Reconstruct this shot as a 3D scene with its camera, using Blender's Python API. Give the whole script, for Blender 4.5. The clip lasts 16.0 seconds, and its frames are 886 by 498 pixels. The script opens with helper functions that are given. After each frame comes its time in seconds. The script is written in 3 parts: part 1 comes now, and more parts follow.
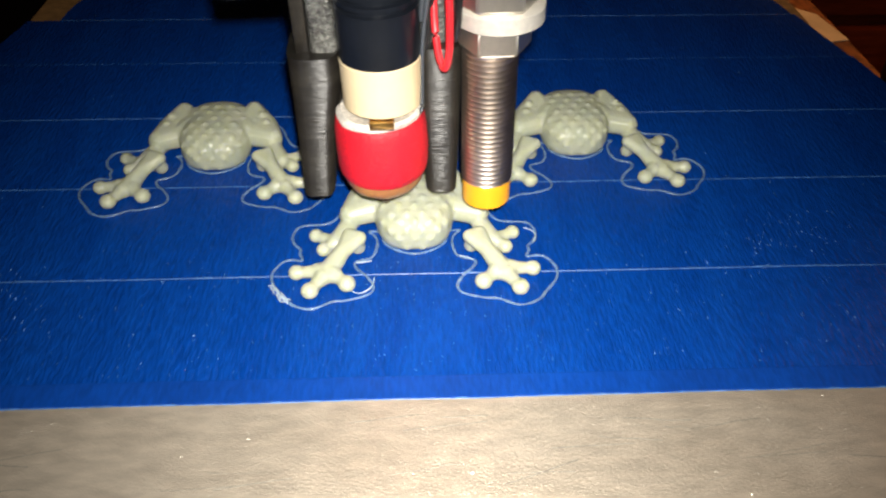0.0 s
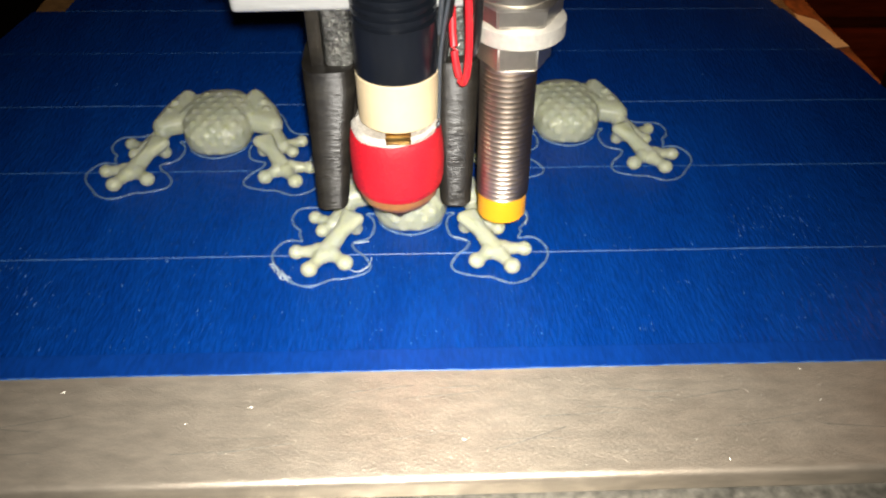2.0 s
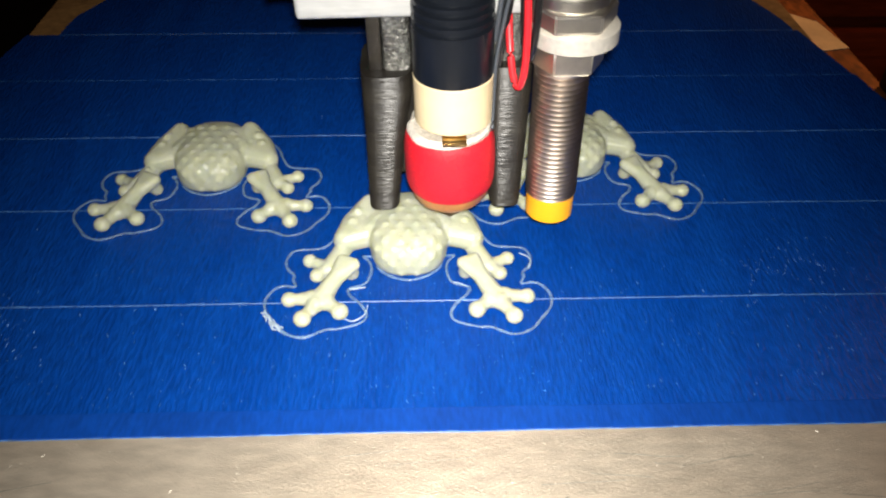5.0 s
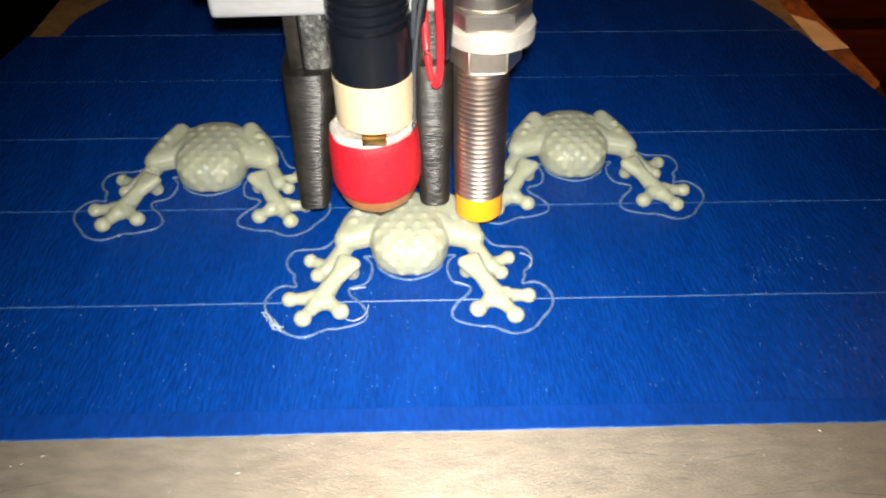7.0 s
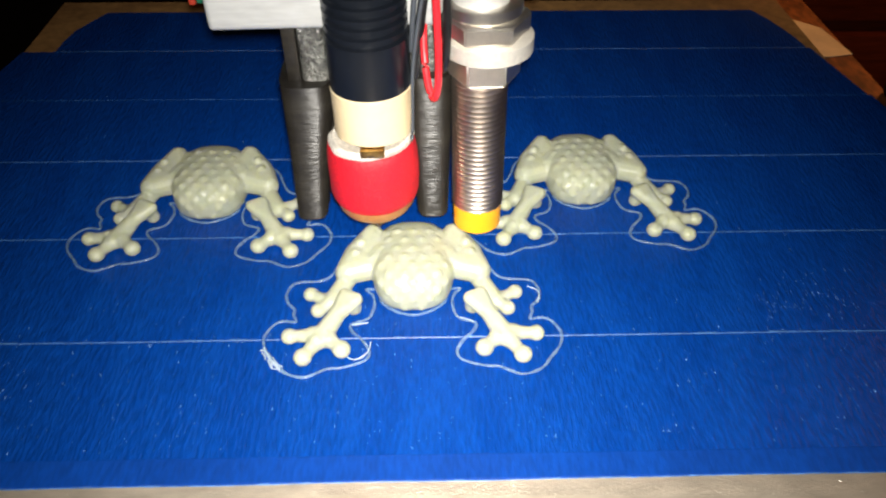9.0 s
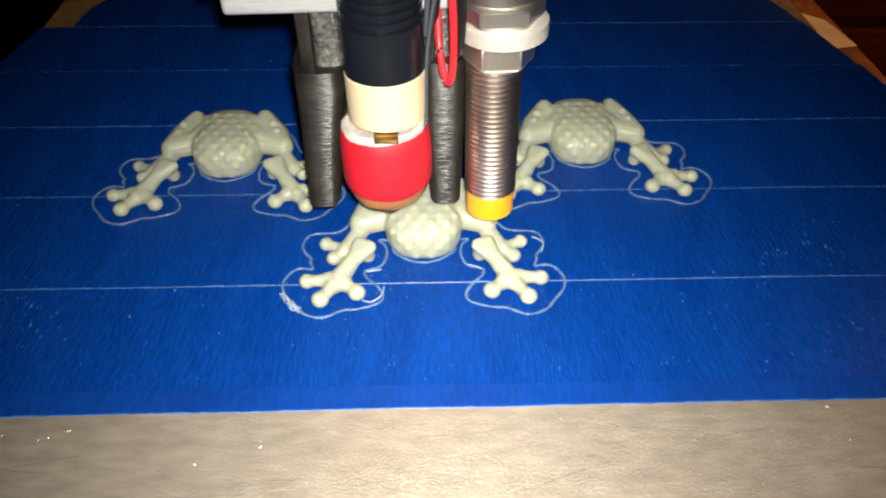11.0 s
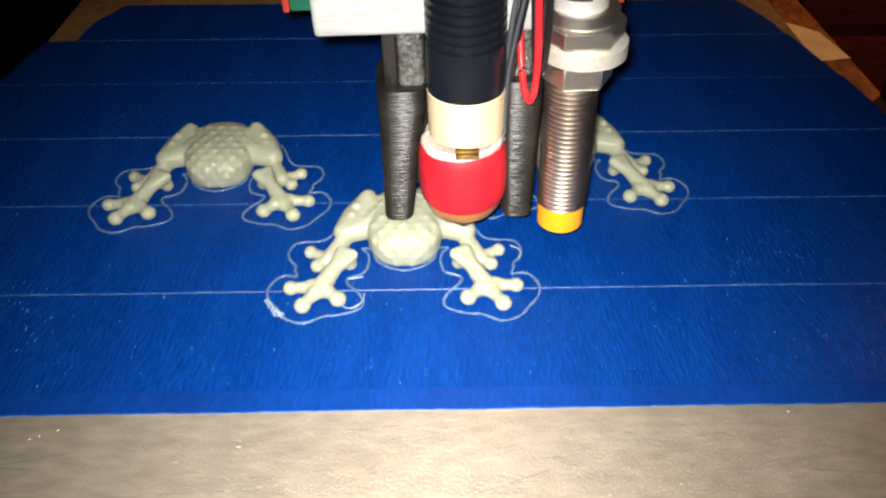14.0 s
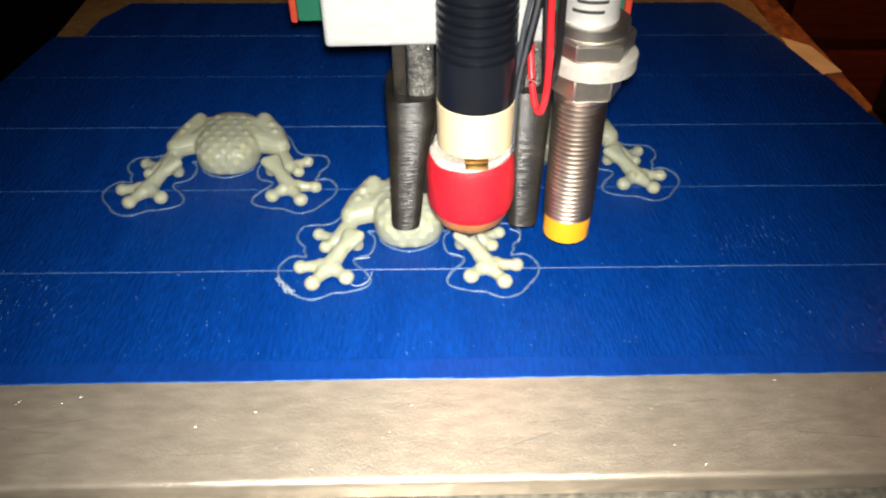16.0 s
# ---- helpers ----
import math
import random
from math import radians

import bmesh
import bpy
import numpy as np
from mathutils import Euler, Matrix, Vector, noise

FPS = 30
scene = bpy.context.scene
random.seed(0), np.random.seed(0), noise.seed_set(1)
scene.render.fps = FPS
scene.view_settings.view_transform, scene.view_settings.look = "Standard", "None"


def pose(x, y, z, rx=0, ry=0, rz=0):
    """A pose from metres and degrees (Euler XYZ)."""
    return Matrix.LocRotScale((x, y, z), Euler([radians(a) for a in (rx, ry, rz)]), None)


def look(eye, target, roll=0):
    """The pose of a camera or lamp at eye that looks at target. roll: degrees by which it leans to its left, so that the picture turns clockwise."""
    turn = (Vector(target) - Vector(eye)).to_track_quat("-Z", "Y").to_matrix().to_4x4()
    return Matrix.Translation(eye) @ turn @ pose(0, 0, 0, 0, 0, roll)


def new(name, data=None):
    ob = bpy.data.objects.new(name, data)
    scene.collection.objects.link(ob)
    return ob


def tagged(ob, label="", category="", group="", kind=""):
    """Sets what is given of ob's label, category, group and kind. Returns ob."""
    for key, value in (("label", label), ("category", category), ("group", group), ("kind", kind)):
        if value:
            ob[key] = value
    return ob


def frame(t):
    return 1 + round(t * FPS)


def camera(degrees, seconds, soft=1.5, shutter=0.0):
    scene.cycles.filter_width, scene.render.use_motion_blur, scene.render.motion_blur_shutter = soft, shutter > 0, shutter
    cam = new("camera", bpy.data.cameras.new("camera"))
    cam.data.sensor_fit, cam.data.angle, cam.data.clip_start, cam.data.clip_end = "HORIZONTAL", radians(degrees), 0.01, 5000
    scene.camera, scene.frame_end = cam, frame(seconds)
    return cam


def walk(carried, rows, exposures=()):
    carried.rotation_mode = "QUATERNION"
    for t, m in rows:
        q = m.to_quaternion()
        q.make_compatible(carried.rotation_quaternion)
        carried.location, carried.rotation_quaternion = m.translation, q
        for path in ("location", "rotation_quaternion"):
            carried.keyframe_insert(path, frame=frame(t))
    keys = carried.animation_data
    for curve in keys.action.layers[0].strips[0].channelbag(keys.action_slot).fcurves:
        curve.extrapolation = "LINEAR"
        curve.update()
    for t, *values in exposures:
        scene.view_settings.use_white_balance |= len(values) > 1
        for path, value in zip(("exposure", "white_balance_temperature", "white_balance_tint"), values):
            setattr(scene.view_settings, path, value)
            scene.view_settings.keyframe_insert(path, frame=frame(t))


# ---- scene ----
cam = camera(59.67, 16.0, soft=2.2, shutter=0.4)


def view(x, y, z, yaw, pitch, roll):
    """A camera pose: yaw to the left from +y, pitch up, roll about the line of sight."""
    a, b = radians(yaw), radians(pitch)
    ahead = Vector((-math.sin(a) * math.cos(b), math.cos(a) * math.cos(b), math.sin(b)))
    return look((x, y, z), Vector((x, y, z)) + ahead, roll)


CAMERA_ROWS = [
    (0, 0.0242, -0.1489, 0.1247, -2.68, -41.05, 0.64), (0.2, 0.0232, -0.1478, 0.1250, -2.95, -41.77, 0.84),
    (0.3, 0.0228, -0.1473, 0.1252, -3.06, -41.85, 1.02), (0.5, 0.0223, -0.1466, 0.1255, -3.02, -41.48, 1.14),
    (0.7, 0.0222, -0.1464, 0.1259, -2.92, -41.49, 1.07), (0.8, 0.0222, -0.1463, 0.1261, -2.75, -41.33, 1.06),
    (1, 0.0222, -0.1461, 0.1266, -2.56, -40.93, 0.88), (1.2, 0.0223, -0.1455, 0.1272, -2.70, -41.19, 0.90),
    (1.3, 0.0225, -0.1451, 0.1275, -2.64, -41.09, 0.91), (1.5, 0.0231, -0.1447, 0.1277, -2.46, -41.25, 0.85),
    (1.7, 0.0239, -0.1446, 0.1273, -2.56, -41.09, 0.89), (1.8, 0.0243, -0.1446, 0.1269, -2.74, -40.99, 0.88),
    (2, 0.0247, -0.1446, 0.1260, -2.88, -41.17, 0.96), (2.2, 0.0246, -0.1446, 0.1253, -2.97, -41.80, 0.95),
    (2.3, 0.0246, -0.1446, 0.1250, -2.91, -41.97, 0.81), (2.5, 0.0243, -0.1447, 0.1248, -2.94, -41.81, 0.83),
    (2.7, 0.0239, -0.1448, 0.1254, -2.76, -42.05, 0.86), (2.8, 0.0238, -0.1450, 0.1261, -2.45, -42.17, 0.85),
    (3, 0.0236, -0.1458, 0.1276, -2.42, -41.78, 0.88), (3.2, 0.0249, -0.1472, 0.1290, -2.28, -41.63, 0.84),
    (3.3, 0.0260, -0.1478, 0.1295, -2.08, -41.66, 0.77), (3.5, 0.0273, -0.1485, 0.1300, -2.31, -41.15, 0.78),
    (5.8, 0.0270, -0.1471, 0.1290, -2.01, -41.50, 0.46), (6, 0.0257, -0.1459, 0.1296, -2.09, -41.59, 0.97),
    (6.2, 0.0263, -0.1457, 0.1295, -1.63, -41.22, 0.66), (6.3, 0.0268, -0.1457, 0.1294, -1.53, -41.03, 0.59),
    (6.5, 0.0274, -0.1457, 0.1291, -1.75, -41.05, 0.49), (6.7, 0.0273, -0.1465, 0.1287, -1.95, -41.10, 0.45),
    (6.8, 0.0273, -0.1473, 0.1286, -1.91, -41.17, 0.40), (7, 0.0272, -0.1489, 0.1284, -2.01, -41.02, 0.39),
    (7.3, 0.0276, -0.1501, 0.1285, -2.19, -41.23, 0.52), (7.5, 0.0283, -0.1506, 0.1286, -2.32, -40.99, 0.56),
    (7.7, 0.0294, -0.1513, 0.1287, -2.39, -41.04, 0.64), (8, 0.0305, -0.1520, 0.1292, -2.65, -41.09, 0.87),
    (8.2, 0.0297, -0.1509, 0.1301, -3.18, -41.29, 1.06), (8.3, 0.0290, -0.1498, 0.1306, -3.16, -41.14, 1.16),
    (8.5, 0.0275, -0.1479, 0.1311, -2.79, -41.04, 1.20), (8.7, 0.0268, -0.1470, 0.1311, -2.35, -40.84, 0.94),
    (9, 0.0264, -0.1468, 0.1306, -1.98, -41.13, 0.58), (9.2, 0.0258, -0.1469, 0.1298, -2.17, -41.30, 0.47),
    (9.3, 0.0254, -0.1472, 0.1294, -2.20, -41.00, 0.41), (9.5, 0.0249, -0.1487, 0.1290, -1.93, -40.58, 0.21),
    (9.7, 0.0248, -0.1517, 0.1313, -1.75, -40.91, 0.10), (12, 0.0228, -0.1459, 0.1258, -2.27, -41.19, 0.70),
    (12.2, 0.0233, -0.1461, 0.1259, -1.75, -41.21, 0.42), (12.3, 0.0238, -0.1464, 0.1261, -1.48, -41.29, 0.32),
    (12.5, 0.0251, -0.1477, 0.1264, -1.38, -40.87, 0.17), (12.7, 0.0265, -0.1498, 0.1268, -1.52, -40.19, 0.14),
    (12.8, 0.0272, -0.1508, 0.1271, -1.42, -40.30, 0.16), (13, 0.0282, -0.1518, 0.1282, -1.52, -40.63, 0.16),
    (13.3, 0.0289, -0.1515, 0.1308, -2.00, -40.38, 0.32), (13.5, 0.0294, -0.1514, 0.1321, -1.71, -40.42, 0.38),
    (13.8, 0.0309, -0.1514, 0.1325, -0.92, -40.21, -0.06), (13.9, 0.0315, -0.1514, 0.1326, -0.77, -40.60, -0.17),
    (14, 0.0319, -0.1514, 0.1327, -0.76, -40.69, -0.28), (14.2, 0.0324, -0.1535, 0.1334, -0.82, -40.52, -0.41),
    (14.5, 0.0325, -0.1574, 0.1342, -1.13, -39.51, -0.65), (14.8, 0.0318, -0.1576, 0.1342, -1.79, -39.74, -0.14),
    (15, 0.0312, -0.1576, 0.1341, -1.56, -39.68, 0.07), (15.3, 0.0310, -0.1563, 0.1333, -1.50, -40.03, 0.28),
    (15.5, 0.0309, -0.1547, 0.1328, -1.73, -39.55, 0.41), (15.8, 0.0292, -0.1526, 0.1327, -2.09, -40.02, 0.58),
    (16, 0.0274, -0.1514, 0.1327, -2.03, -39.91, 0.72),
]
walk(cam, [(t, view(*row)) for t, *row in CAMERA_ROWS], [(0.0, 0.0), (3.5, 0.02), (6.0, 0.08), (9.7, 0.06), (12.0, -0.02), (13.0, 0.1), (14.5, 0.16), (16.0, 0.2)])

# ---- light: the small lamp beside the lens, in a dark room ----
world = bpy.data.worlds.new("dark_room")
scene.world = world
world.use_nodes = True
world.node_tree.nodes["Background"].inputs[0].default_value = (1.0, 0.62, 0.35, 1)
world.node_tree.nodes["Background"].inputs[1].default_value = 0.0008
flash = new("flash_lamp", bpy.data.lights.new("flash_lamp", "AREA"))
flash.data.energy = 0.228
flash.data.spread = radians(79)
flash.data.color = (1.0, 0.96, 0.88)
flash.data.shape, flash.data.size = "DISK", 0.006
flash.matrix_world = look((0.0285, -0.151, 0.137), (0.031, -0.028, 0.0))


# a shaded warm lamp beyond the board, and an unseen warm fill added for the chest
lamp = new("shaded_lamp", bpy.data.lights.new("shaded_lamp", "SPOT"))
lamp.data.energy, lamp.data.color = 4.6, (1.0, 0.46, 0.15)
lamp.data.spot_size, lamp.data.spot_blend, lamp.data.shadow_soft_size = radians(46), 0.35, 0.03
lamp.matrix_world = look((0.46, 0.40, 0.45), (0.345, 0.27, -0.04))
fill_lamp = new("warm_fill", bpy.data.lights.new("warm_fill", "POINT"))
fill_lamp.data.energy, fill_lamp.data.color, fill_lamp.data.shadow_soft_size = 2.0, (1.0, 0.42, 0.14), 0.12
fill_lamp.location = (0.95, 0.42, 0.30)


# ---- materials ----
def material(name, base, rough=0.5, metal=0.0, grain=0.0, grain_scale=900.0, bump=0.0, bump_scale=900.0,
             stretch=(1, 1, 1), second=None, second_scale=60.0, rough_var=0.0, depth=0.0003, specular=0.5):
    """A principled material with colour variation at two scales, roughness variation and fine relief."""
    m = bpy.data.materials.new(name)
    m.use_nodes = True
    nt = m.node_tree
    N, L = nt.nodes, nt.links
    b = N["Principled BSDF"]
    b.inputs["Roughness"].default_value = rough
    b.inputs["Metallic"].default_value = metal
    b.inputs["Specular IOR Level"].default_value = specular
    tc = N.new("ShaderNodeTexCoord")
    mp = N.new("ShaderNodeMapping")
    mp.inputs["Scale"].default_value = stretch
    L.new(tc.outputs["Object"], mp.inputs["Vector"])

    def noise_tex(scale, detail=4.0):
        n = N.new("ShaderNodeTexNoise")
        n.inputs["Scale"].default_value = scale
        n.inputs["Detail"].default_value = detail
        L.new(mp.outputs["Vector"], n.inputs["Vector"])
        return n
    fine, broad = noise_tex(grain_scale), noise_tex(second_scale, 3.0)
    ramp = N.new("ShaderNodeMix")
    ramp.data_type = "RGBA"
    ramp.inputs[6].default_value = (*base, 1)
    ramp.inputs[7].default_value = (*(second or [c * 0.8 for c in base]), 1)
    mr = N.new("ShaderNodeMapRange")
    mr.inputs[1].default_value, mr.inputs[2].default_value = 0.38, 0.66
    L.new(broad.outputs[0], mr.inputs[0])
    L.new(mr.outputs[0], ramp.inputs[0])
    hue = N.new("ShaderNodeMix")
    hue.data_type, hue.blend_type = "RGBA", "MULTIPLY"
    hue.inputs[0].default_value = grain
    mr2 = N.new("ShaderNodeMapRange")
    mr2.inputs[1].default_value, mr2.inputs[2].default_value = 0.3, 0.7
    mr2.inputs[3].default_value, mr2.inputs[4].default_value = 0.35, 1.25
    L.new(fine.outputs[0], mr2.inputs[0])
    L.new(ramp.outputs[2], hue.inputs[6])
    L.new(mr2.outputs[0], hue.inputs[7])
    L.new(hue.outputs[2], b.inputs["Base Color"])
    if rough_var:
        mr3 = N.new("ShaderNodeMapRange")
        mr3.inputs[1].default_value, mr3.inputs[2].default_value = 0.3, 0.7
        mr3.inputs[3].default_value, mr3.inputs[4].default_value = rough - rough_var, rough + rough_var
        L.new(broad.outputs[0], mr3.inputs[0])
        L.new(mr3.outputs[0], b.inputs["Roughness"])
    if bump:
        rel = noise_tex(bump_scale, 3.0)
        bp = N.new("ShaderNodeBump")
        bp.inputs["Strength"].default_value = bump
        bp.inputs["Distance"].default_value = depth
        L.new(rel.outputs[0], bp.inputs["Height"])
        L.new(bp.outputs[0], b.inputs["Normal"])
    return m


M_TAPE = material("blue_crepe_tape", (0.0006, 0.037, 0.240), 0.40, specular=0.2, grain=0.45, grain_scale=1250, bump=1.0, bump_scale=1250, depth=0.0006,
                  stretch=(1, 0.22, 1), second=(0.0006, 0.045, 0.275), second_scale=120, rough_var=0.06)
M_TAPE_SMOOTH = material("blue_smooth_tape", (0.001, 0.035, 0.225), 0.45, specular=0.3, grain=0.35, grain_scale=1100, bump=0.6, bump_scale=900, stretch=(1, 0.3, 1), second=(0.001, 0.041, 0.26))
M_TAPE_EDGE = material("tape_cut_edge", (0.055, 0.165, 0.43), 0.5, grain=0.9, grain_scale=400)
M_ALU = material("dull_aluminium", (0.66, 0.57, 0.46), 0.37, 0.66, grain=0.32, grain_scale=420, bump=0.8, bump_scale=4500, depth=0.00016,
                 stretch=(0.35, 1, 1), second=(0.49, 0.41, 0.32), second_scale=45, rough_var=0.09)
M_PLA = material("pale_translucent_plastic", (0.455, 0.465, 0.345), 0.36, grain=0.1, bump=0.25, bump_scale=1300,
                 second=(0.41, 0.435, 0.335), second_scale=200)
pb = M_PLA.node_tree.nodes["Principled BSDF"]
pb.inputs["Specular IOR Level"].default_value = 0.4
pb.inputs["Transmission Weight"].default_value = 0.08
pb.inputs["Subsurface Weight"].default_value = 0.8
pb.inputs["Subsurface Radius"].default_value = (1.0, 1.0, 0.6)
pb.inputs["Subsurface Scale"].default_value = 0.003
M_SKIRT = material("thin_clear_plastic_line", (0.27, 0.43, 0.66), 0.22, grain=0.6, grain_scale=800)
sb = M_SKIRT.node_tree.nodes["Principled BSDF"]
sb.inputs["Alpha"].default_value = 0.36
M_BLACK = material("black_anodised", (0.006, 0.008, 0.012), 0.30, specular=0.45, grain=0.2, second=(0.009, 0.011, 0.016))
M_BLACK_PRINT = material("black_printed_plastic", (0.014, 0.012, 0.010), 0.36, specular=0.42, grain=0.5, bump=0.5, bump_scale=2200,
                         stretch=(0.12, 0.12, 1), second=(0.026, 0.023, 0.018), second_scale=250)
# pale mottling over black puts the ribs' sparkle into the colour
M_SPARK = material("black_with_painted_sparkle", (0.30, 0.30, 0.28), 0.22, 0.6, grain=0.8, bump=1.0, bump_scale=1500, depth=0.0009, second=(0.03, 0.03, 0.03))
M_PEEK = material("cream_insulator", (0.74, 0.60, 0.38), 0.35, grain=0.05, second=(0.70, 0.56, 0.34))
M_RED = material("red_cloth_wrap", (0.72, 0.008, 0.020), 0.6, grain=0.35, grain_scale=1500, bump=0.6, bump_scale=1800,
                 second=(0.55, 0.008, 0.02), second_scale=150)
M_COTTON = material("white_fibre_wadding", (0.75, 0.70, 0.62), 0.9, grain=0.5, grain_scale=1200, bump=1.0, bump_scale=1200)
M_BROWN = material("amber_tape", (0.42, 0.17, 0.05), 0.35, grain=0.3, second=(0.30, 0.11, 0.03))
M_BRASS = material("brass", (0.55, 0.36, 0.12), 0.35, 1.0, grain=0.3, second=(0.30, 0.17, 0.06), second_scale=300)
M_DIRTY = material("burnt_brass", (0.10, 0.05, 0.025), 0.45, 0.7, grain=0.4)
M_STEEL = material("nickel_plated_thread", (0.84, 0.73, 0.64), 0.30, 1.0, grain=0.15, second=(0.55, 0.48, 0.43))
M_CHROME = material("nickel_nut", (0.93, 0.89, 0.82), 0.36, 1.0, grain=0.1, rough_var=0.06)
M_WASHER = material("washer_metal", (0.82, 0.77, 0.68), 0.42, 0.45, grain=0.2)
M_ORANGE = material("orange_plastic", (0.90, 0.40, 0.008), 0.4, grain=0.05, second=(0.86, 0.36, 0.008))
M_MOUNT = material("raw_aluminium_bar", (0.66, 0.67, 0.66), 0.5, 0.3, grain=0.2, bump=0.2, stretch=(0.2, 1, 1))
M_GREEN = material("green_plastic", (0.02, 0.20, 0.11), 0.5, grain=0.1)
M_REDEDGE = material("orange_red_plastic", (0.60, 0.06, 0.025), 0.45)
M_REDWIRE = material("red_wire_sleeve", (0.70, 0.02, 0.03), 0.35)
M_BLACKWIRE = material("black_wire_sleeve", (0.010, 0.010, 0.011), 0.3)
M_GREYWIRE = material("grey_wire_sleeve", (0.07, 0.08, 0.095), 0.35)
M_WOOD = material("varnished_wood", (0.34, 0.11, 0.03), 0.45, grain=1.0, grain_scale=260, bump=0.2, bump_scale=300,
                  stretch=(1.4, 0.7, 1), second=(0.12, 0.03, 0.008), second_scale=45)
M_REDWOOD = material("dark_red_wood", (0.34, 0.07, 0.022), 0.5, grain=0.4, grain_scale=80, stretch=(0.5, 4, 4),
                     second=(0.24, 0.045, 0.014), second_scale=30)
# tan that stands for warm light reflected in the plate's rear
M_TAN_SHEEN = material("tan_plate_sheen", (0.40, 0.22, 0.075), 0.7, grain=0.5, grain_scale=300, second=(0.30, 0.16, 0.055), second_scale=60)
M_PAPER = material("cream_paper", (0.75, 0.60, 0.40), 0.8, grain=0.1)
M_DARK = material("dark_room_surface", (0.02, 0.018, 0.016), 0.8, grain=0.4, grain_scale=20, second_scale=5)
M_WALL = material("beige_wall_paint", (0.45, 0.38, 0.30), 0.8, grain=0.1, grain_scale=40, second_scale=4)
M_SPECK = material("pale_lint_and_glint", (0.17, 0.35, 0.73), 0.5)
M_POST = material("matt_black_frame", (0.004, 0.004, 0.004), 0.6, specular=0.2)
M_SCRAP = material("whitish_plastic_scrap", (0.55, 0.66, 0.78), 0.25, grain=0.3)
M_SCRAP.node_tree.nodes["Principled BSDF"].inputs["Alpha"].default_value = 0.52
M_UNDER = material("scuffed_grey_metal", (0.34, 0.32, 0.27), 0.42, 0.55, grain=0.8, grain_scale=500, bump=0.6, bump_scale=420, stretch=(1, 1, 0.3), second=(0.20, 0.19, 0.16), second_scale=160, rough_var=0.1)
M_NICK = material("bright_scratch", (0.85, 0.80, 0.70), 0.35, 0.8)
M_LABEL = material("silver_label", (0.86, 0.84, 0.81), 0.35, 0.5, grain=0.1)
M_INK = material("label_ink", (0.03, 0.03, 0.035), 0.6)


# ---- mesh helpers ----
def part(name, bm, mat, parent=None, label="", smooth=True):
    """Links a bmesh as one mesh object, under a thing or a part."""
    me = bpy.data.meshes.new(name)
    bm.normal_update()
    bm.to_mesh(me)
    bm.free()
    for m in (mat if isinstance(mat, (list, tuple)) else [mat]):
        me.materials.append(m)
    if smooth:
        for p in me.polygons:
            p.use_smooth = True
        me.set_sharp_from_angle(angle=radians(38))
    ob = new(name, me)
    if parent:
        ob.parent = parent
    if label:
        ob["label"] = label
    return ob


def lathe(profile, segments=40, x=0.0, y=0.0, bm=None, wobble=0.0):
    """A body turned about the vertical through (x, y), from (radius, height) rows; closed at both ends."""
    bm = bm or bmesh.new()
    rings = []
    for k, (r, z) in enumerate(profile):
        ring = []
        for i in range(segments):
            a = 2 * math.pi * i / segments
            w = 1 + wobble * noise.noise((math.cos(a) * 2, math.sin(a) * 2, z * 300))
            ring.append(bm.verts.new((x + r * w * math.cos(a), y + r * w * math.sin(a), z)))
        rings.append(ring)
    for lo, hi in zip(rings, rings[1:]):
        for i in range(segments):
            j = (i + 1) % segments
            bm.faces.new((lo[i], lo[j], hi[j], hi[i]))
    bm.faces.new(rings[0][::-1])
    bm.faces.new(rings[-1])
    return bm


def box(x0, y0, z0, x1, y1, z1, bevel=0.0, segments=2, bm=None):
    bm = bm or bmesh.new()
    made = bmesh.ops.create_cube(bm, size=1.0)["verts"]
    for v in made:
        v.co = (x0 + (v.co.x + 0.5) * (x1 - x0), y0 + (v.co.y + 0.5) * (y1 - y0), z0 + (v.co.z + 0.5) * (z1 - z0))
    if bevel:
        edges = {e for v in made for e in v.link_edges}
        bmesh.ops.bevel(bm, geom=list(edges), offset=bevel, segments=segments, affect="EDGES", profile=0.6)
    return bm


def smooth_line(points, steps=6, closed=False):
    """A Catmull-Rom line through the points."""
    P = [Vector(p) for p in points]
    n, out = len(P), []
    for i in range(n if closed else n - 1):
        a, b, c, d = [P[(i + k) % n] if closed else P[min(max(i + k, 0), n - 1)] for k in (-1, 0, 1, 2)]
        for s in range(steps):
            t = s / steps
            out.append(0.5 * (2 * b + (c - a) * t + (2 * a - 5 * b + 4 * c - d) * t * t + (3 * b - a - 3 * c + d) * t ** 3))
    if not closed:
        out.append(P[-1])
    return out


def tube(points, radius, sides=10, closed=False, flat=1.0, bm=None, vary=0.0):
    """A round (or flattened) cord along points."""
    bm = bm or bmesh.new()
    n, rings = len(points), []
    for i, p in enumerate(points):
        if closed:
            d = (points[(i + 1) % n] - points[i - 1]).normalized()
        else:
            d = (points[min(i + 1, n - 1)] - points[max(i - 1, 0)]).normalized()
        ref = Vector((0, 0, 1)) if abs(d.z) < 0.9 else Vector((0, 1, 0))
        side = d.cross(ref).normalized()
        up = side.cross(d)
        r = radius * (1 + vary * noise.noise(p * 400))
        rings.append([bm.verts.new(p + side * r * math.cos(2 * math.pi * k / sides)
                                   + up * r * flat * math.sin(2 * math.pi * k / sides)) for k in range(sides)])
    for i in range(n if closed else n - 1):
        a, b = rings[i], rings[(i + 1) % n]
        for k in range(sides):
            j = (k + 1) % sides
            bm.faces.new((a[k], a[j], b[j], b[k]))
    if not closed:
        bm.faces.new(rings[0][::-1])
        bm.faces.new(rings[-1])
    bmesh.ops.recalc_face_normals(bm, faces=bm.faces)
    return bm


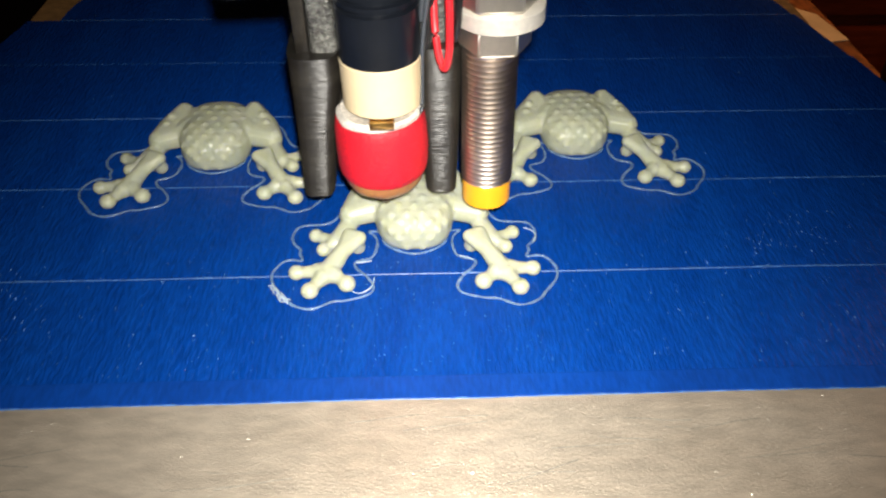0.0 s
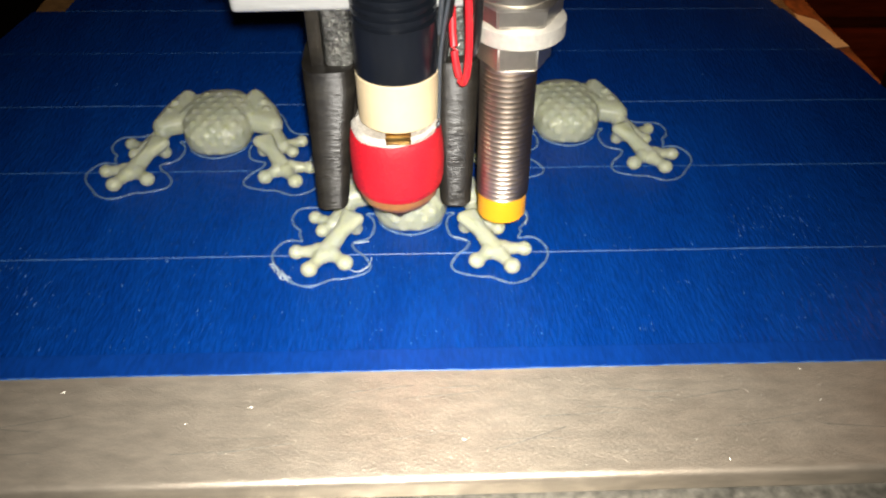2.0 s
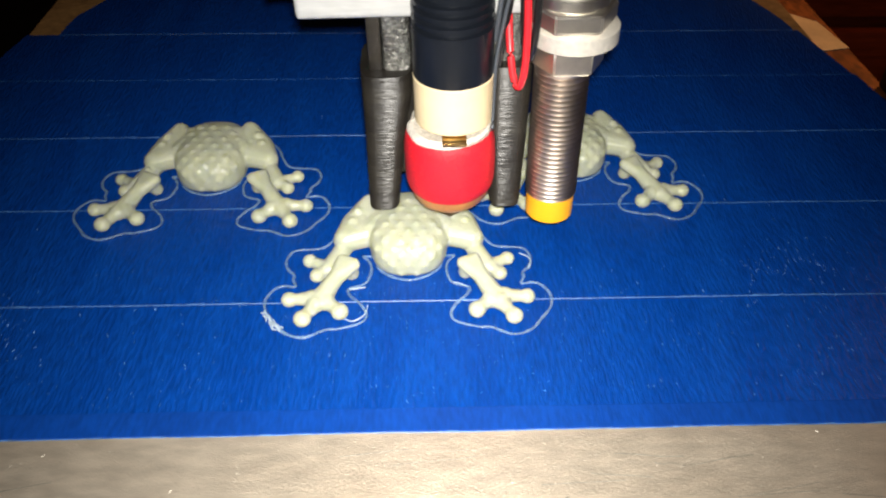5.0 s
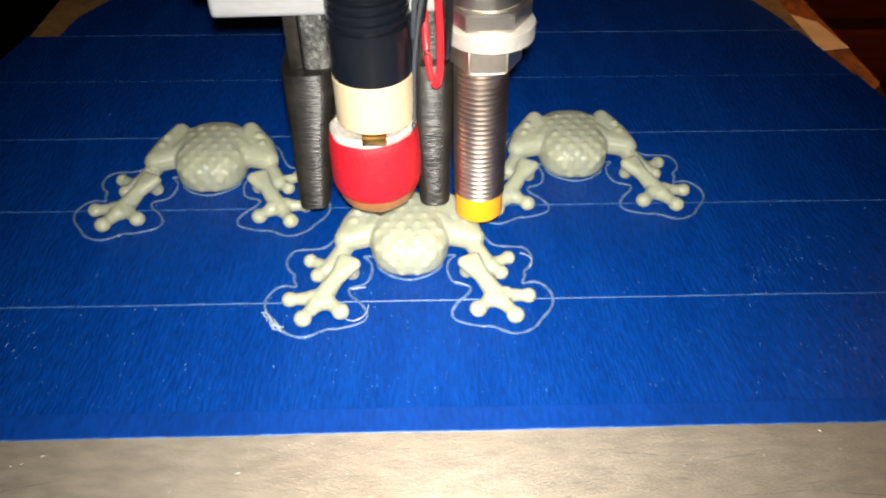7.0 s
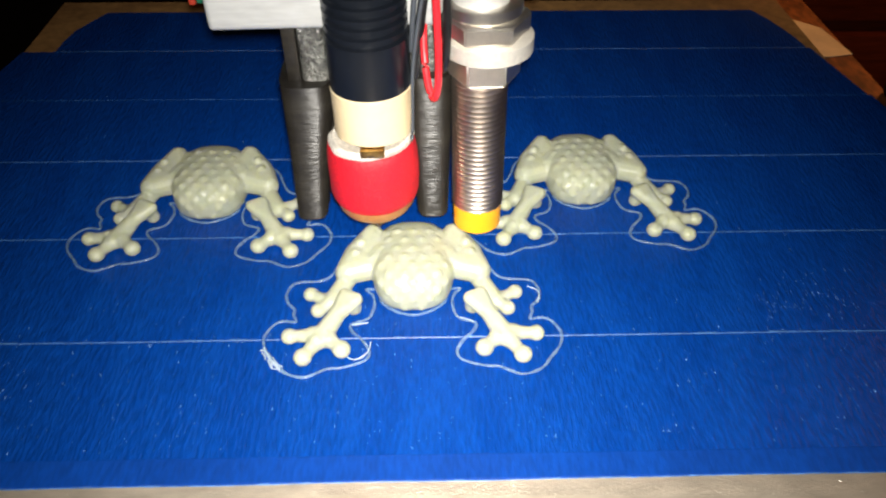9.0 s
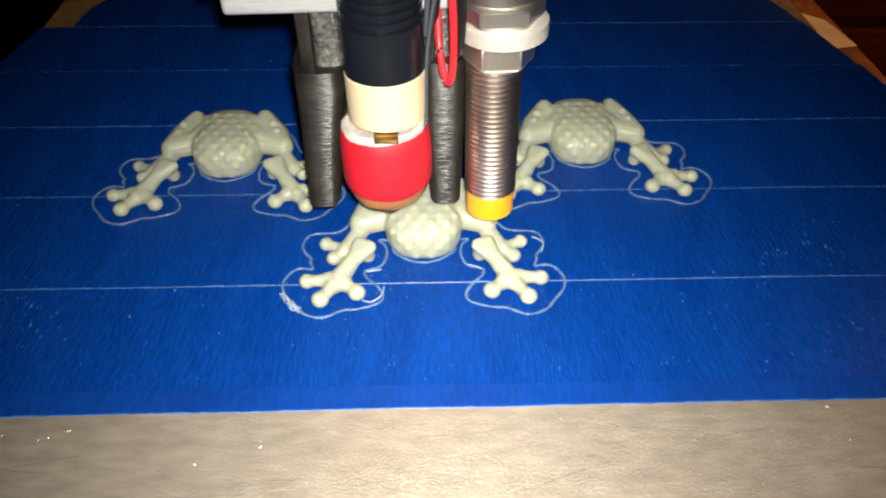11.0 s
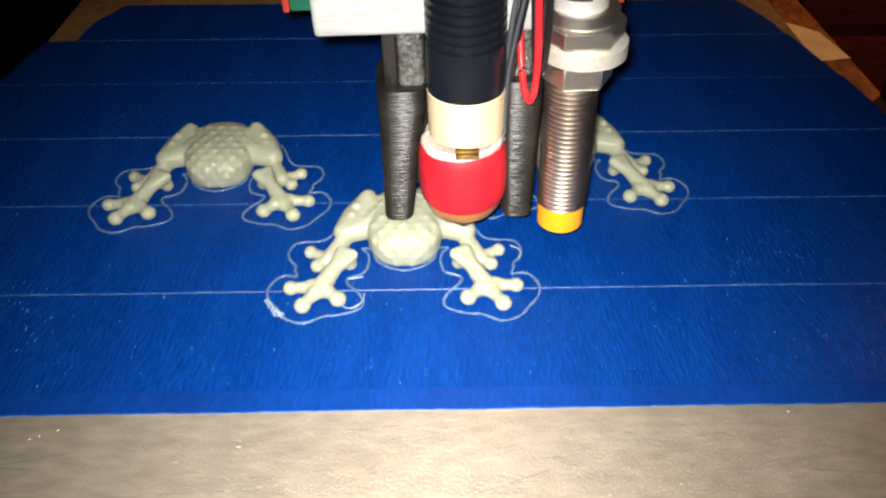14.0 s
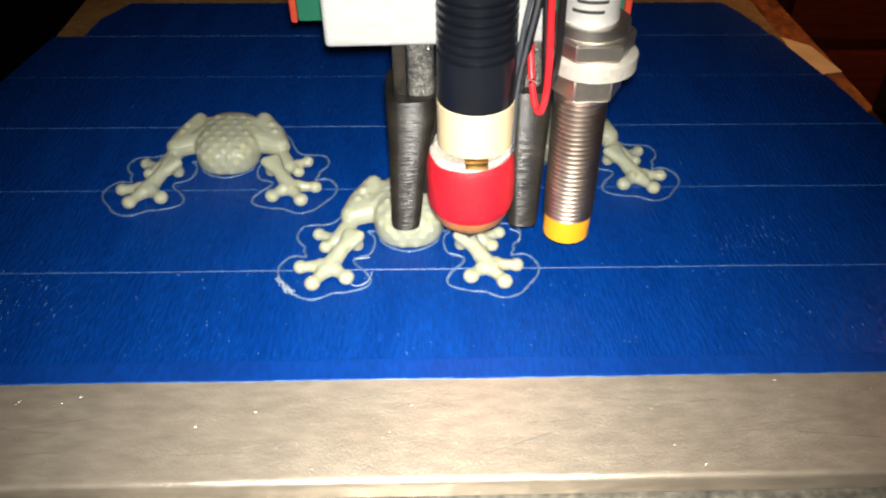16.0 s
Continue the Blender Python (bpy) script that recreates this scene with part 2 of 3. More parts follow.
def empty(name, label, category, group=""):
    return tagged(new(name), label, category, group)


# ---- the room: dark floor and walls, far off ----
def room():
    for name, b in (("floor", (-1.6, -1.4, -0.80, 1.8, 2.2, -0.75)), ("wall_north", (-1.6, 2.2, -0.80, 1.8, 2.3, 1.7)),
                    ("wall_south", (-1.6, -1.5, -0.80, 1.8, -1.4, 1.7)), ("wall_west", (-1.7, -1.5, -0.80, -1.6, 2.3, 1.7)),
                    ("wall_east", (1.8, -1.5, -0.80, 1.9, 2.3, 1.7)), ("ceiling", (-1.6, -1.4, 1.65, 1.8, 2.2, 1.7))):
        tagged(part(name, box(*b), M_DARK if name == "floor" else M_WALL, smooth=False), "plain surface of the dark room", name.split("_")[0], kind="structure")


room()

# ---- the print bed: plate and tape strips; bed x runs along the head's travel ----
BED_X0, BED_X1, BED_Y0, BED_Y1 = -0.1165, 0.1730, -0.0556, 0.1920
STRIPS = ((-0.0295, 0.0074, -0.1255, -0.1255, 0.1850, 0.1845), (0.0074, 0.0433, -0.1245, -0.1240, 0.1840, 0.1830),
          (0.0433, 0.0789, -0.1250, -0.1240, 0.1818, 0.1822), (0.0789, 0.1140, -0.1235, -0.1220, 0.1822, 0.1775),
          (0.1140, 0.1485, -0.1215, -0.1170, 0.1770, 0.1700))


def tape_strip(y0, y1, x0, x0b, x1, x1b, k, cut=0.0):
    """One strip of tape: a thin sheet with a crinkled, gently uneven top and a paler cut edge."""
    bm = bmesh.new()
    nx, rows = 150, [y0, y0 + 0.00016, y0 + 0.0004] + [y0 + (y1 - y0) * f for f in (0.25, 0.5, 0.75)] + [y1 - 0.0002, y1]
    z = 0.00004 * (k % 2)
    grid = []
    for r, y in enumerate(rows):
        line = []
        for i in range(nx + 1):
            f = i / nx
            s = max(0.0, (y - y0) / (y1 - y0))
            xx0, xx1 = x0 + (x0b - x0) * s, x1 + (x1b - x1) * s
            if cut:
                xx0 += cut * (0.15 * s + 0.85 * max(0, s - 0.45) / 0.55 * 0.9)
                xx1 -= cut * (0.35 * s + 0.65 * s * s)
            x = xx0 + (xx1 - xx0) * f
            if i in (0, nx):
                x += 0.0008 * noise.noise((y * 300, k, i))
            wob = 0.00018 * noise.noise((x * 40, k * 7.1, 0)) + 0.00006 * noise.noise((x * 260, k * 3.1, 2))
            edge = wob if r < 3 else (0.00018 * noise.noise((x * 40, (k + 1) * 7.1, 0)) + 0.00006 * noise.noise((x * 260, (k + 1) * 3.1, 2)) - 0.0001 if r > 5 else 0)
            h = -0.00012 if r == 0 else z + 0.00003 * noise.noise((x * 90, y * 90, 3))
            line.append(bm.verts.new((x, y + edge, h)))
        grid.append(line)
    for r in range(len(rows) - 1):
        for i in range(nx):
            fc = bm.faces.new((grid[r][i], grid[r][i + 1], grid[r + 1][i + 1], grid[r + 1][i]))
            fc.material_index = 1 if r == 0 or r == 1 and noise.noise((i * 0.35, k * 5.0, 0)) > (0.12, 0.2, -0.8, 0.2, 0.4, 0.45)[k] else 0
    return bm


def print_bed():
    bed = empty("print_bed", "aluminium heated print bed covered with blue masking tape", "printer bed")
    bm = box(BED_X0, BED_Y0, -0.0062, BED_X1, BED_Y1, -0.00015, 0.0015, 4)
    part("plate", bm, M_ALU, bed, "dull bare aluminium plate with scratches")
    part("lower_plate", box(BED_X0 - 0.001, BED_Y0 - 0.0050, -0.0130, BED_X1 + 0.001, BED_Y1 - 0.002, -0.0063, 0.0014, 3), M_UNDER, bed, "scuffed grey metal layer under the plate")
    # added sheet: the bare plate's warm reflection, put into its colour
    part("warm_sheen_sheet", box(BED_X0 + 0.0004, 0.1400, -0.00014, BED_X1 - 0.0004, BED_Y1 - 0.0008, -0.00006), M_TAN_SHEEN, bed, "tan sheet added over the bare plate, coloured as its warm reflection", smooth=False)
    for k, strip in enumerate(STRIPS):
        part("tape_strip", tape_strip(*strip, k), [M_TAPE, M_TAPE_EDGE], bed)
    band = bmesh.new()
    vs = [band.verts.new(p) for p in ((-0.1254, -0.0293, 0.00012), (0.1849, -0.0293, 0.00012), (0.1849, -0.0238, 0.00012), (-0.1254, -0.0232, 0.00012),
                                      (-0.1254, -0.0290, 0.00018), (0.1849, -0.0290, 0.00018), (0.1849, -0.0241, 0.00018), (-0.1254, -0.0235, 0.00018))]
    for f in ((4, 5, 6, 7), (0, 1, 5, 4), (1, 2, 6, 5), (2, 3, 7, 6), (3, 0, 4, 7)):
        band.faces.new([vs[i] for i in f])
    part("tape_border", band, M_TAPE_SMOOTH, bed, "smooth narrow strip of blue tape along the edge", smooth=False)
    part("tape_strip", tape_strip(0.1485, 0.1815, -0.1050, -0.1050, 0.1690, 0.1690, 5, 0.010), [M_TAPE, M_TAPE_EDGE], bed, "blue tape strip with torn corners")
    # lint and scuffs on the tape, and crepe glints drawn as pale dashes
    bm = bmesh.new()
    rnd = random.Random(5)
    spots = [(rnd.uniform(-0.11, 0.17), rnd.uniform(-0.022, 0.16), rnd.uniform(0.00003, 0.00010)) for _ in range(150)]
    # dense dashes near the front stand for light catching the crepe
    spots += [(rnd.uniform(-0.09, 0.14), rnd.uniform(-0.022, 0.020), rnd.uniform(0.00003, 0.00007)) for _ in range(420)]
    spots += [(rnd.gauss(0.119, 0.008), rnd.gauss(0.019, 0.005), rnd.uniform(0.00003, 0.00008)) for _ in range(80)]
    spots += [(rnd.gauss(-0.070, 0.008), rnd.gauss(-0.002, 0.007), rnd.uniform(0.00003, 0.00009)) for _ in range(80)]
    for x, y, r in spots:
        a, long, r = rnd.gauss(1.75, 0.25), rnd.uniform(2.0, 8.0), r * 1.05
        vs = [bm.verts.new((x + r * (long * math.cos(k * 1.2566) * math.cos(a) - math.sin(k * 1.2566) * math.sin(a)),
                            y + r * (long * math.cos(k * 1.2566) * math.sin(a) + math.sin(k * 1.2566) * math.cos(a)), 0.00014)) for k in range(5)]
        top = bm.verts.new((x, y, 0.00014 + r * 0.7))
        for k in range(5):
            bm.faces.new((vs[k], vs[(k + 1) % 5], top))
    part("lint_and_glint", bm, M_SPECK, bed, "pale lint specks and painted crepe glints on the tape")["kind"] = "stuff"
    bm = bmesh.new()
    for k in range(150):
        x, y, a, l = rnd.uniform(-0.10, 0.16), rnd.uniform(-0.0545, -0.0305), rnd.gauss(0, 0.6), rnd.uniform(0.0001, 0.0007)
        w = rnd.uniform(0.00003, 0.00009)
        c, d = math.cos(a), math.sin(a)
        vs = [bm.verts.new((x + u * c - v * d, y + u * d + v * c, z)) for u, v, z in ((-l, 0, -0.00014), (0, -w, -0.00014), (l, 0, -0.00014), (0, w, -0.00014), (0, 0, -0.00008))]
        for e in range(4):
            bm.faces.new((vs[e], vs[(e + 1) % 4], vs[4]))
    part("nicks", bm, M_NICK, bed, "small bright nicks in the bare plate")["kind"] = "stuff"
    bm = bmesh.new()
    for k in range(26):
        x, y, a, l = rnd.uniform(-0.10, 0.16), rnd.uniform(-0.0540, -0.0310), rnd.gauss(0, 0.13), rnd.uniform(0.002, 0.009)
        pts = [Vector((x + l * f * math.cos(a), y + l * f * math.sin(a) + rnd.gauss(0, 0.0001), -0.00015)) for f in (-1, -0.3, 0.3, 1)]
        tube(smooth_line(pts, 3), rnd.uniform(0.00004, 0.00009), 5, flat=0.4, bm=bm)
    part("scuffing", bm, M_UNDER, bed, "fine dark scratches in the bare plate")["kind"] = "stuff"
    return bed


bed = print_bed()


# ---- the printed frogs ----
def frog_mesh():
    """One closed body: overlapping balls and limbs, fused and softened."""
    unit = bmesh.new()
    bmesh.ops.create_icosphere(unit, subdivisions=2, radius=1.0)
    base = np.array([v.co[:] for v in unit.verts])
    tri = np.array([[v.index for v in f.verts] for f in unit.faces])
    unit.free()
    places, faces = [], []

    def ball(x, y, z, r, sx=1.0, sy=1.0, sz=1.0):
        faces.append(tri + len(base) * len(places))
        places.append(base * (np.array((sx, sy, sz)) * r / 1e3) + np.array((x, y, z)) / 1e3)

    def limb(a, b, ra, rb):
        n = max(3, int((Vector(a) - Vector(b)).length / 0.6))
        for i in range(n + 1):
            p = Vector(a).lerp(Vector(b), i / n)
            ball(*p, ra + (rb - ra) * i / n)
    def plate(corners, steps=9):
        """A rounded solid between three balls (x, y, z, radius)."""
        for i in range(steps + 1):
            for j in range(steps + 1 - i):
                u, v = i / steps, j / steps
                ball(*(a * (1 - u - v) + b * u + c * v for a, b, c in zip(*corners)))

    for s in (-1, 1):
        palm = (s * 20.2, 6.7, 2.2)
        ball(*palm, 2.9, sz=0.85)
        for toe, r in (((s * 27.7, 6.7, 1.9), 2.05), ((s * 24.1, 0.5, 1.9), 2.2), ((s * 15.8, 2.6, 1.9), 2.2)):
            limb(palm, toe, 2.1, 1.35)
            ball(*toe, r, sz=0.9)
            ball(*Vector(palm).lerp(Vector(toe), 0.3), 2.2)
        # shin: a paddle that widens to a blunt knee
        limb(palm, (s * 16.6, 12.0, 4.6), 2.5, 1.95)
        plate(((s * 17.2, 11.0, 4.2, 1.9), (s * 15.7, 15.7, 5.7, 1.65), (s * 13.0, 14.3, 5.7, 1.65)))
        limb((s * 14.4, 14.6, 5.2), (s * 13.8, 15.6, 1.8), 1.9, 1.9)
        hand = (s * 19.2, 17.0, 2.0)
        for toe, r in (((s * 24.2, 20.1, 1.8), 1.95), ((s * 22.0, 14.8, 1.8), 1.95), ((s * 13.6, 15.9, 1.5), 1.6)):
            limb(hand, toe, 1.9, 1.3)
            ball(*toe, r, sz=0.9)
        limb(hand, (s * 15.5, 24.5, 3.0), 2.3, 2.3)
        # thigh: a broad plump wedge, blunt at the knee, rising to a crest at its far end
        knee, side, crest, hip = (s * 15.6, 24.8, 4.5, 3.2), (s * 13.7, 30.0, 5.1, 3.4), (s * 9.9, 35.0, 7.6, 2.7), (s * 6.5, 27.6, 5.0, 3.6)
        plate((knee, side, hip))
        plate((side, crest, hip))
        limb((s * 13.2, 30.6, 4.0), (s * 9.0, 34.6, 4.6), 3.6, 4.0)
        limb((s * 8.5, 27.0, 5.4), (s * 6.0, 33.0, 6.4), 3.6, 3.6)
        for x, y, z in ((13.9, 28.0, 7.4), (12.7, 31.0, 8.2), (11.0, 29.0, 7.3)):
            ball(s * x, y, z, 1.45)
    # back: a broad dome, with low round warts in staggered rows
    dome = bmesh.new()
    bmesh.ops.create_uvsphere(dome, u_segments=64, v_segments=40, radius=1.0)
    bmesh.ops.triangulate(dome, faces=dome.faces[:])
    dome.verts.ensure_lookup_table()
    shape = np.array([v.co[:] for v in dome.verts])
    dome_tri = np.array([[v.index for v in f.verts] for f in dome.faces])
    dome.free()
    shape /= ((np.abs(shape) ** 2.7).sum(1) ** (1 / 2.7))[:, None]
    half, middle = np.array((9.9, 12.9, 6.7)), np.array((0, 27.9, 3.9))
    slant = np.array((0, math.cos(radians(42)), -math.sin(radians(42))))
    rise = np.array((0, math.sin(radians(42)), math.cos(radians(42))))
    for row in range(-6, 7):
        for col in range(-4, 5):
            # a staggered grid, laid on the dome along a slant so that the steep rump carries warts too
            start = middle + np.array(((col + (row % 2) * 0.5) * 3.9, 0, 0)) + rise * row * 2.05 - slant * 20
            for step in range(160):
                p = start + slant * step * 0.2
                if (np.abs((p - middle) / half) ** 2.7).sum() < 1:
                    n = np.sign(p - middle) * np.abs((p - middle) / half) ** 1.7 / half
                    n /= np.linalg.norm(n)
                    if n @ slant < -0.38 and abs(p[0]) < 8.6:
                        ball(*(p - n * 1.3), 1.85)
                    break
    faces.append(dome_tri + len(base) * len(places))
    places.append((shape * half + middle) / 1e3)
    me = bpy.data.meshes.new("frog_raw")
    me.from_pydata(np.concatenate(places).tolist(), [], np.concatenate(faces).tolist())
    raw = new("frog_raw", me)
    mod = raw.modifiers.new("union", "REMESH")
    mod.mode, mod.voxel_size, mod.use_smooth_shade = "VOXEL", 0.0003, True
    sm = raw.modifiers.new("soften", "SMOOTH")
    sm.factor, sm.iterations = 0.5, 6
    out = bpy.data.meshes.new_from_object(raw.evaluated_get(bpy.context.evaluated_depsgraph_get()))
    bpy.data.objects.remove(raw)
    out.name = "frog"
    # the first layer lies flat on the tape
    co = np.empty(len(out.vertices) * 3, np.float32)
    out.vertices.foreach_get("co", co)
    co[2::3] = np.maximum(co[2::3], 0.00012)
    out.vertices.foreach_set("co", co)
    out.materials.clear()
    out.materials.append(M_PLA)
    out.polygons.foreach_set("use_smooth", [True] * len(out.polygons))
    return out


SKIRT_HALF = ((0.0, 14.4), (-3.8, 15.5), (-6.6, 17.6), (-7.9, 19.8), (-8.4, 22.6), (-11.4, 23.2), (-9.8, 21.2), (-9.2, 18.2), (-9.9, 14.5), (-11.4, 12.9), (-14.3, 11.7), (-13.9, 9.4),
              (-11.4, 6.6), (-9.8, 3.2), (-10.9, 0.6), (-15.8, -1.2), (-18.9, -1.5), (-23.6, -3.7), (-27.9, -2.3), (-30.4, 0.8), (-33.1, 4.6),
              (-33.7, 8.4), (-32.0, 11.9), (-29.9, 13.0), (-27.2, 12.7), (-27.9, 15.0), (-28.0, 16.8), (-29.6, 18.8), (-30.4, 21.8),
              (-29.4, 24.9), (-27.3, 26.0), (-23.1, 26.3), (-20.6, 27.6), (-18.8, 31.0), (-16.0, 37.5), (-9.0, 42.0))


def skirt_mesh():
    half = [Vector((x / 1e3, y / 1e3, 0.00022)) for x, y in SKIRT_HALF]
    loop = half + [Vector((0, 0.0430, 0.00022))] + [Vector((-p.x, p.y, p.z)) for p in half[:0:-1]]
    line = smooth_line(loop, 7, True)
    bm = tube(line, 0.0004, 6, True, 0.55, vary=0.5)
    me = bpy.data.meshes.new("skirt_outline")
    bm.to_mesh(me)
    bm.free()
    me.materials.append(M_SKIRT)
    for p in me.polygons:
        p.use_smooth = True
    return me


FROG_PLACES = ((0.0240, 0.0, 0.0), (-0.0311, 0.0351, 0.63), (0.0713, 0.0395, 1.1))
frog_me, skirt_me = frog_mesh(), skirt_mesh()
frogs, skirts = [], []
for x, y, a in FROG_PLACES:
    frogs.append(tagged(new("frog_figurine", frog_me), "half-printed pale translucent plastic frog with bumpy back on blue tape", "figurine", "printed frogs"))
    skirts.append(tagged(new("skirt_outline", skirt_me), "thin clear plastic outline line round a printed frog", "print skirt", "skirt outlines"))


def residue():
    """Crumpled scraps of clear plastic at the edge of one skirt, and a stray loop."""
    bm, rnd = bmesh.new(), random.Random(9)
    for k in range(16):
        f = rnd.random()
        x, y = -0.0093 + 0.0048 * f + rnd.gauss(0, 0.0003), 0.0030 - 0.0052 * f + rnd.gauss(0, 0.0004)
        pts = [Vector((x + 0.0007 * e + rnd.gauss(0, 0.0003), y - 0.0008 * e + rnd.gauss(0, 0.0003), 0.0003 + abs(rnd.gauss(0, 0.00025)))) for e in (-1, 0, 1)]
        tube(smooth_line(pts, 4), rnd.uniform(0.00012, 0.00026), 5, bm=bm)
    arcs = (((8.6, 2.6), (10.0, 1.2), (11.6, 1.0), (13.4, 2.4), (14.2, 4.2), (14.4, 6.0)), ((51.6, 23.4), (53.6, 22.2), (54.2, 20.2), (53.4, 18.0)),
            ((9.9, 11.4), (11.6, 11.6), (13.6, 12.0)), ((34.8, 13.2), (36.4, 12.8), (38.0, 11.8)))
    for arc in arcs:
        tube(smooth_line([Vector((x / 1e3, y / 1e3, 0.0004)) for x, y in arc], 6), 0.0002, 6, bm=bm, vary=0.6)
    return tagged(part("plastic_scrap", bm, M_SCRAP), "crumpled clear plastic scraps stuck at the skirt line", "plastic scrap", kind="stuff")


scrap = residue()

# ---- the print head: x = 0, y = 0 is the nozzle's axis ----
def print_head():
    head = empty("extruder", "hot end carriage with red-wrapped heater and orange-tipped sensor", "extruder")
    mm = lambda rows: [(r / 1e3, z / 1e3) for r, z in rows]
    part("nozzle", lathe(mm([(0.5, 10.6), (0.9, 10.7), (2.6, 13.0), (3.6, 13.4), (3.8, 15.5), (3.8, 18)]), 24), M_DIRTY, head, "burnt brass nozzle tip")
    part("heater_base", lathe(mm([(3.8, 15.4), (6.6, 16.2), (8.2, 17.6), (9.2, 19.2), (9.5, 21.6)]), 40, wobble=0.03), M_BROWN, head, "amber tape under the heater")
    part("heater_wrap", lathe(mm([(8.6, 20.7), (9.5, 20.9), (10.0, 21.6), (10.35, 23.4), (10.4, 28), (10.25, 32), (10.1, 33.6), (9.9, 35.0), (9.5, 35.7), (8.6, 35.6)]), 56, wobble=0.02),
         M_RED, head, "red cloth wrapped round the heater")
    bm = lathe(mm([(4.0, 34.4), (9.0, 35.2), (9.6, 36.0), (9.5, 36.9), (8.8, 37.5), (6.8, 37.0), (3.4, 36.0)]), 96, wobble=0.12)
    part("wadding", bm, M_COTTON, head, "frayed white fibre at the wrap's rim")
    part("neck", lathe(mm([(3.2, 33), (3.2, 39.5), (2.6, 40)]), 24), M_BRASS, head, "brass neck")
    part("clip", box(-0.0019, -0.0096, 0.0364, 0.0034, -0.0070, 0.0384, 0.0004), M_BRASS, head, "small brass clip under the collar")
    part("insulator", lathe(mm([(7.9, 38.3), (8.6, 38.8), (8.65, 49.2), (8.3, 49.6)]), 48, 0.0009), M_PEEK, head, "cream insulating collar")
    body = [(8.2, 49.3), (8.55, 49.6), (8.55, 60.6)]
    for k in range(9):
        z = 60.6 + k * 2.05
        body += [(8.55, z), (7.5, z + 0.25), (7.5, z + 0.95), (8.55, z + 1.15)]
    body += [(8.55, 84)]
    part("heatsink", lathe(mm(body), 48, 0.0009), M_BLACK, head, "black ribbed heat sink")
    # sensor
    sx, sy = 0.0240, -0.0005
    sensor = part("proximity_sensor", lathe(mm([(5.2, 11.6), (5.6, 11.9), (5.7, 18.3)]), 40, sx, sy), M_ORANGE, head, "orange sensor tip")
    th = []
    for k in range(27):
        z = 18.3 + k * 1.23
        th += [(6.0, z), (6.0, z + 0.12), (5.58, z + 0.58), (5.30, z + 0.66), (5.30, z + 0.76)]
    part("threaded_barrel", lathe(mm(th), 40, sx, sy), M_STEEL, sensor, "nickel-plated threaded barrel")
    flange = lathe(mm([(7.3, 51.2), (7.7, 51.5), (7.7, 56.4), (7.3, 56.8)]), 6, sx + 0.0009, sy)
    bmesh.ops.bevel(flange, geom=flange.edges[:], offset=0.0003, segments=2, affect="EDGES")
    part("lower_nut", flange, M_CHROME, sensor, "thin hexagonal nickel nut")
    part("washer", lathe(mm([(8.9, 56.8), (9.3, 57.1), (9.3, 60.2), (8.9, 60.5)]), 48, sx + 0.0016, sy), M_WASHER, sensor, "pale toothed washer")
    nut = lathe(mm([(8.2, 60.4), (9.2, 61.1), (9.2, 64.6), (8.2, 65.3)]), 6, sx + 0.0010, sy)
    bmesh.ops.bevel(nut, geom=nut.edges[:], offset=0.0003, segments=2, affect="EDGES")
    part("nut", nut, M_CHROME, sensor, "hexagonal nickel nut")
    part("lock_ring", lathe(mm([(7.4, 65.2), (7.8, 65.5), (7.8, 67.4), (7.2, 67.8)]), 40, sx + 0.0006, sy), M_CHROME, sensor)
    part("upper_barrel", lathe(mm([(5.9, 65), (5.9, 92)]), 40, sx, sy), M_LABEL, sensor, "silver labelled sensor body")
    for k in range(3):
        bm = bmesh.new()
        r, z = 0.00594, 0.0705 + 0.0020 * k
        a0, a1 = radians(-140 + 9 * k), radians(-75 + 7 * k)
        vs = [[bm.verts.new((sx + r * math.cos(a0 + (a1 - a0) * i / 12), sy + r * math.sin(a0 + (a1 - a0) * i / 12), zz)) for i in range(13)] for zz in (z, z + 0.0007)]
        for i in range(12):
            bm.faces.new((vs[0][i], vs[0][i + 1], vs[1][i + 1], vs[1][i]))
        part("label_bar", bm, M_INK, sensor)
    # printed legs of the bracket, with their layer ridges
    def leg(levels, pitch=0.0004):
        bm, rings, sides = bmesh.new(), [], 28
        z, k = levels[0][0], 0
        while z <= levels[-1][0]:
            for lo, hi in zip(levels, levels[1:]):
                if lo[0] <= z <= hi[0]:
                    f = (z - lo[0]) / (hi[0] - lo[0])
                    x0, x1, y0, y1 = [a + (b - a) * f for a, b in zip(lo[1:], hi[1:])]
            g = 0.00010 * (k % 2) + 0.00002 * noise.noise((z * 900, x0 * 500, 1))
            ring = []
            for i in range(sides):
                a = 2 * math.pi * i / sides
                c, d = math.cos(a), math.sin(a)
                e = 0.52
                ring.append(bm.verts.new(((x0 + x1) / 2 + ((x1 - x0) / 2 + g) * math.copysign(abs(c) ** e, c),
                                          (y0 + y1) / 2 + ((y1 - y0) / 2 + g) * math.copysign(abs(d) ** e, d), z)))
            rings.append(ring)
            z, k = z + pitch / 2, k + 1
        for a, b in zip(rings, rings[1:]):
            for i in range(sides):
                bm.faces.new((a[i], a[(i + 1) % sides], b[(i + 1) % sides], b[i]))
        bm.faces.new(rings[0][::-1])
        bm.faces.new(rings[-1])
        return bm
    part("bracket_leg", leg([(0.0126, -0.0196, -0.0124, 0.000, 0.012), (0.030, -0.0192, -0.0104, 0.000, 0.015), (0.0430, -0.0192, -0.0080, 0.000, 0.018), (0.0485, -0.0192, -0.0080, 0.000, 0.018)]), M_BLACK_PRINT, head, "black printed bracket leg with layer lines")
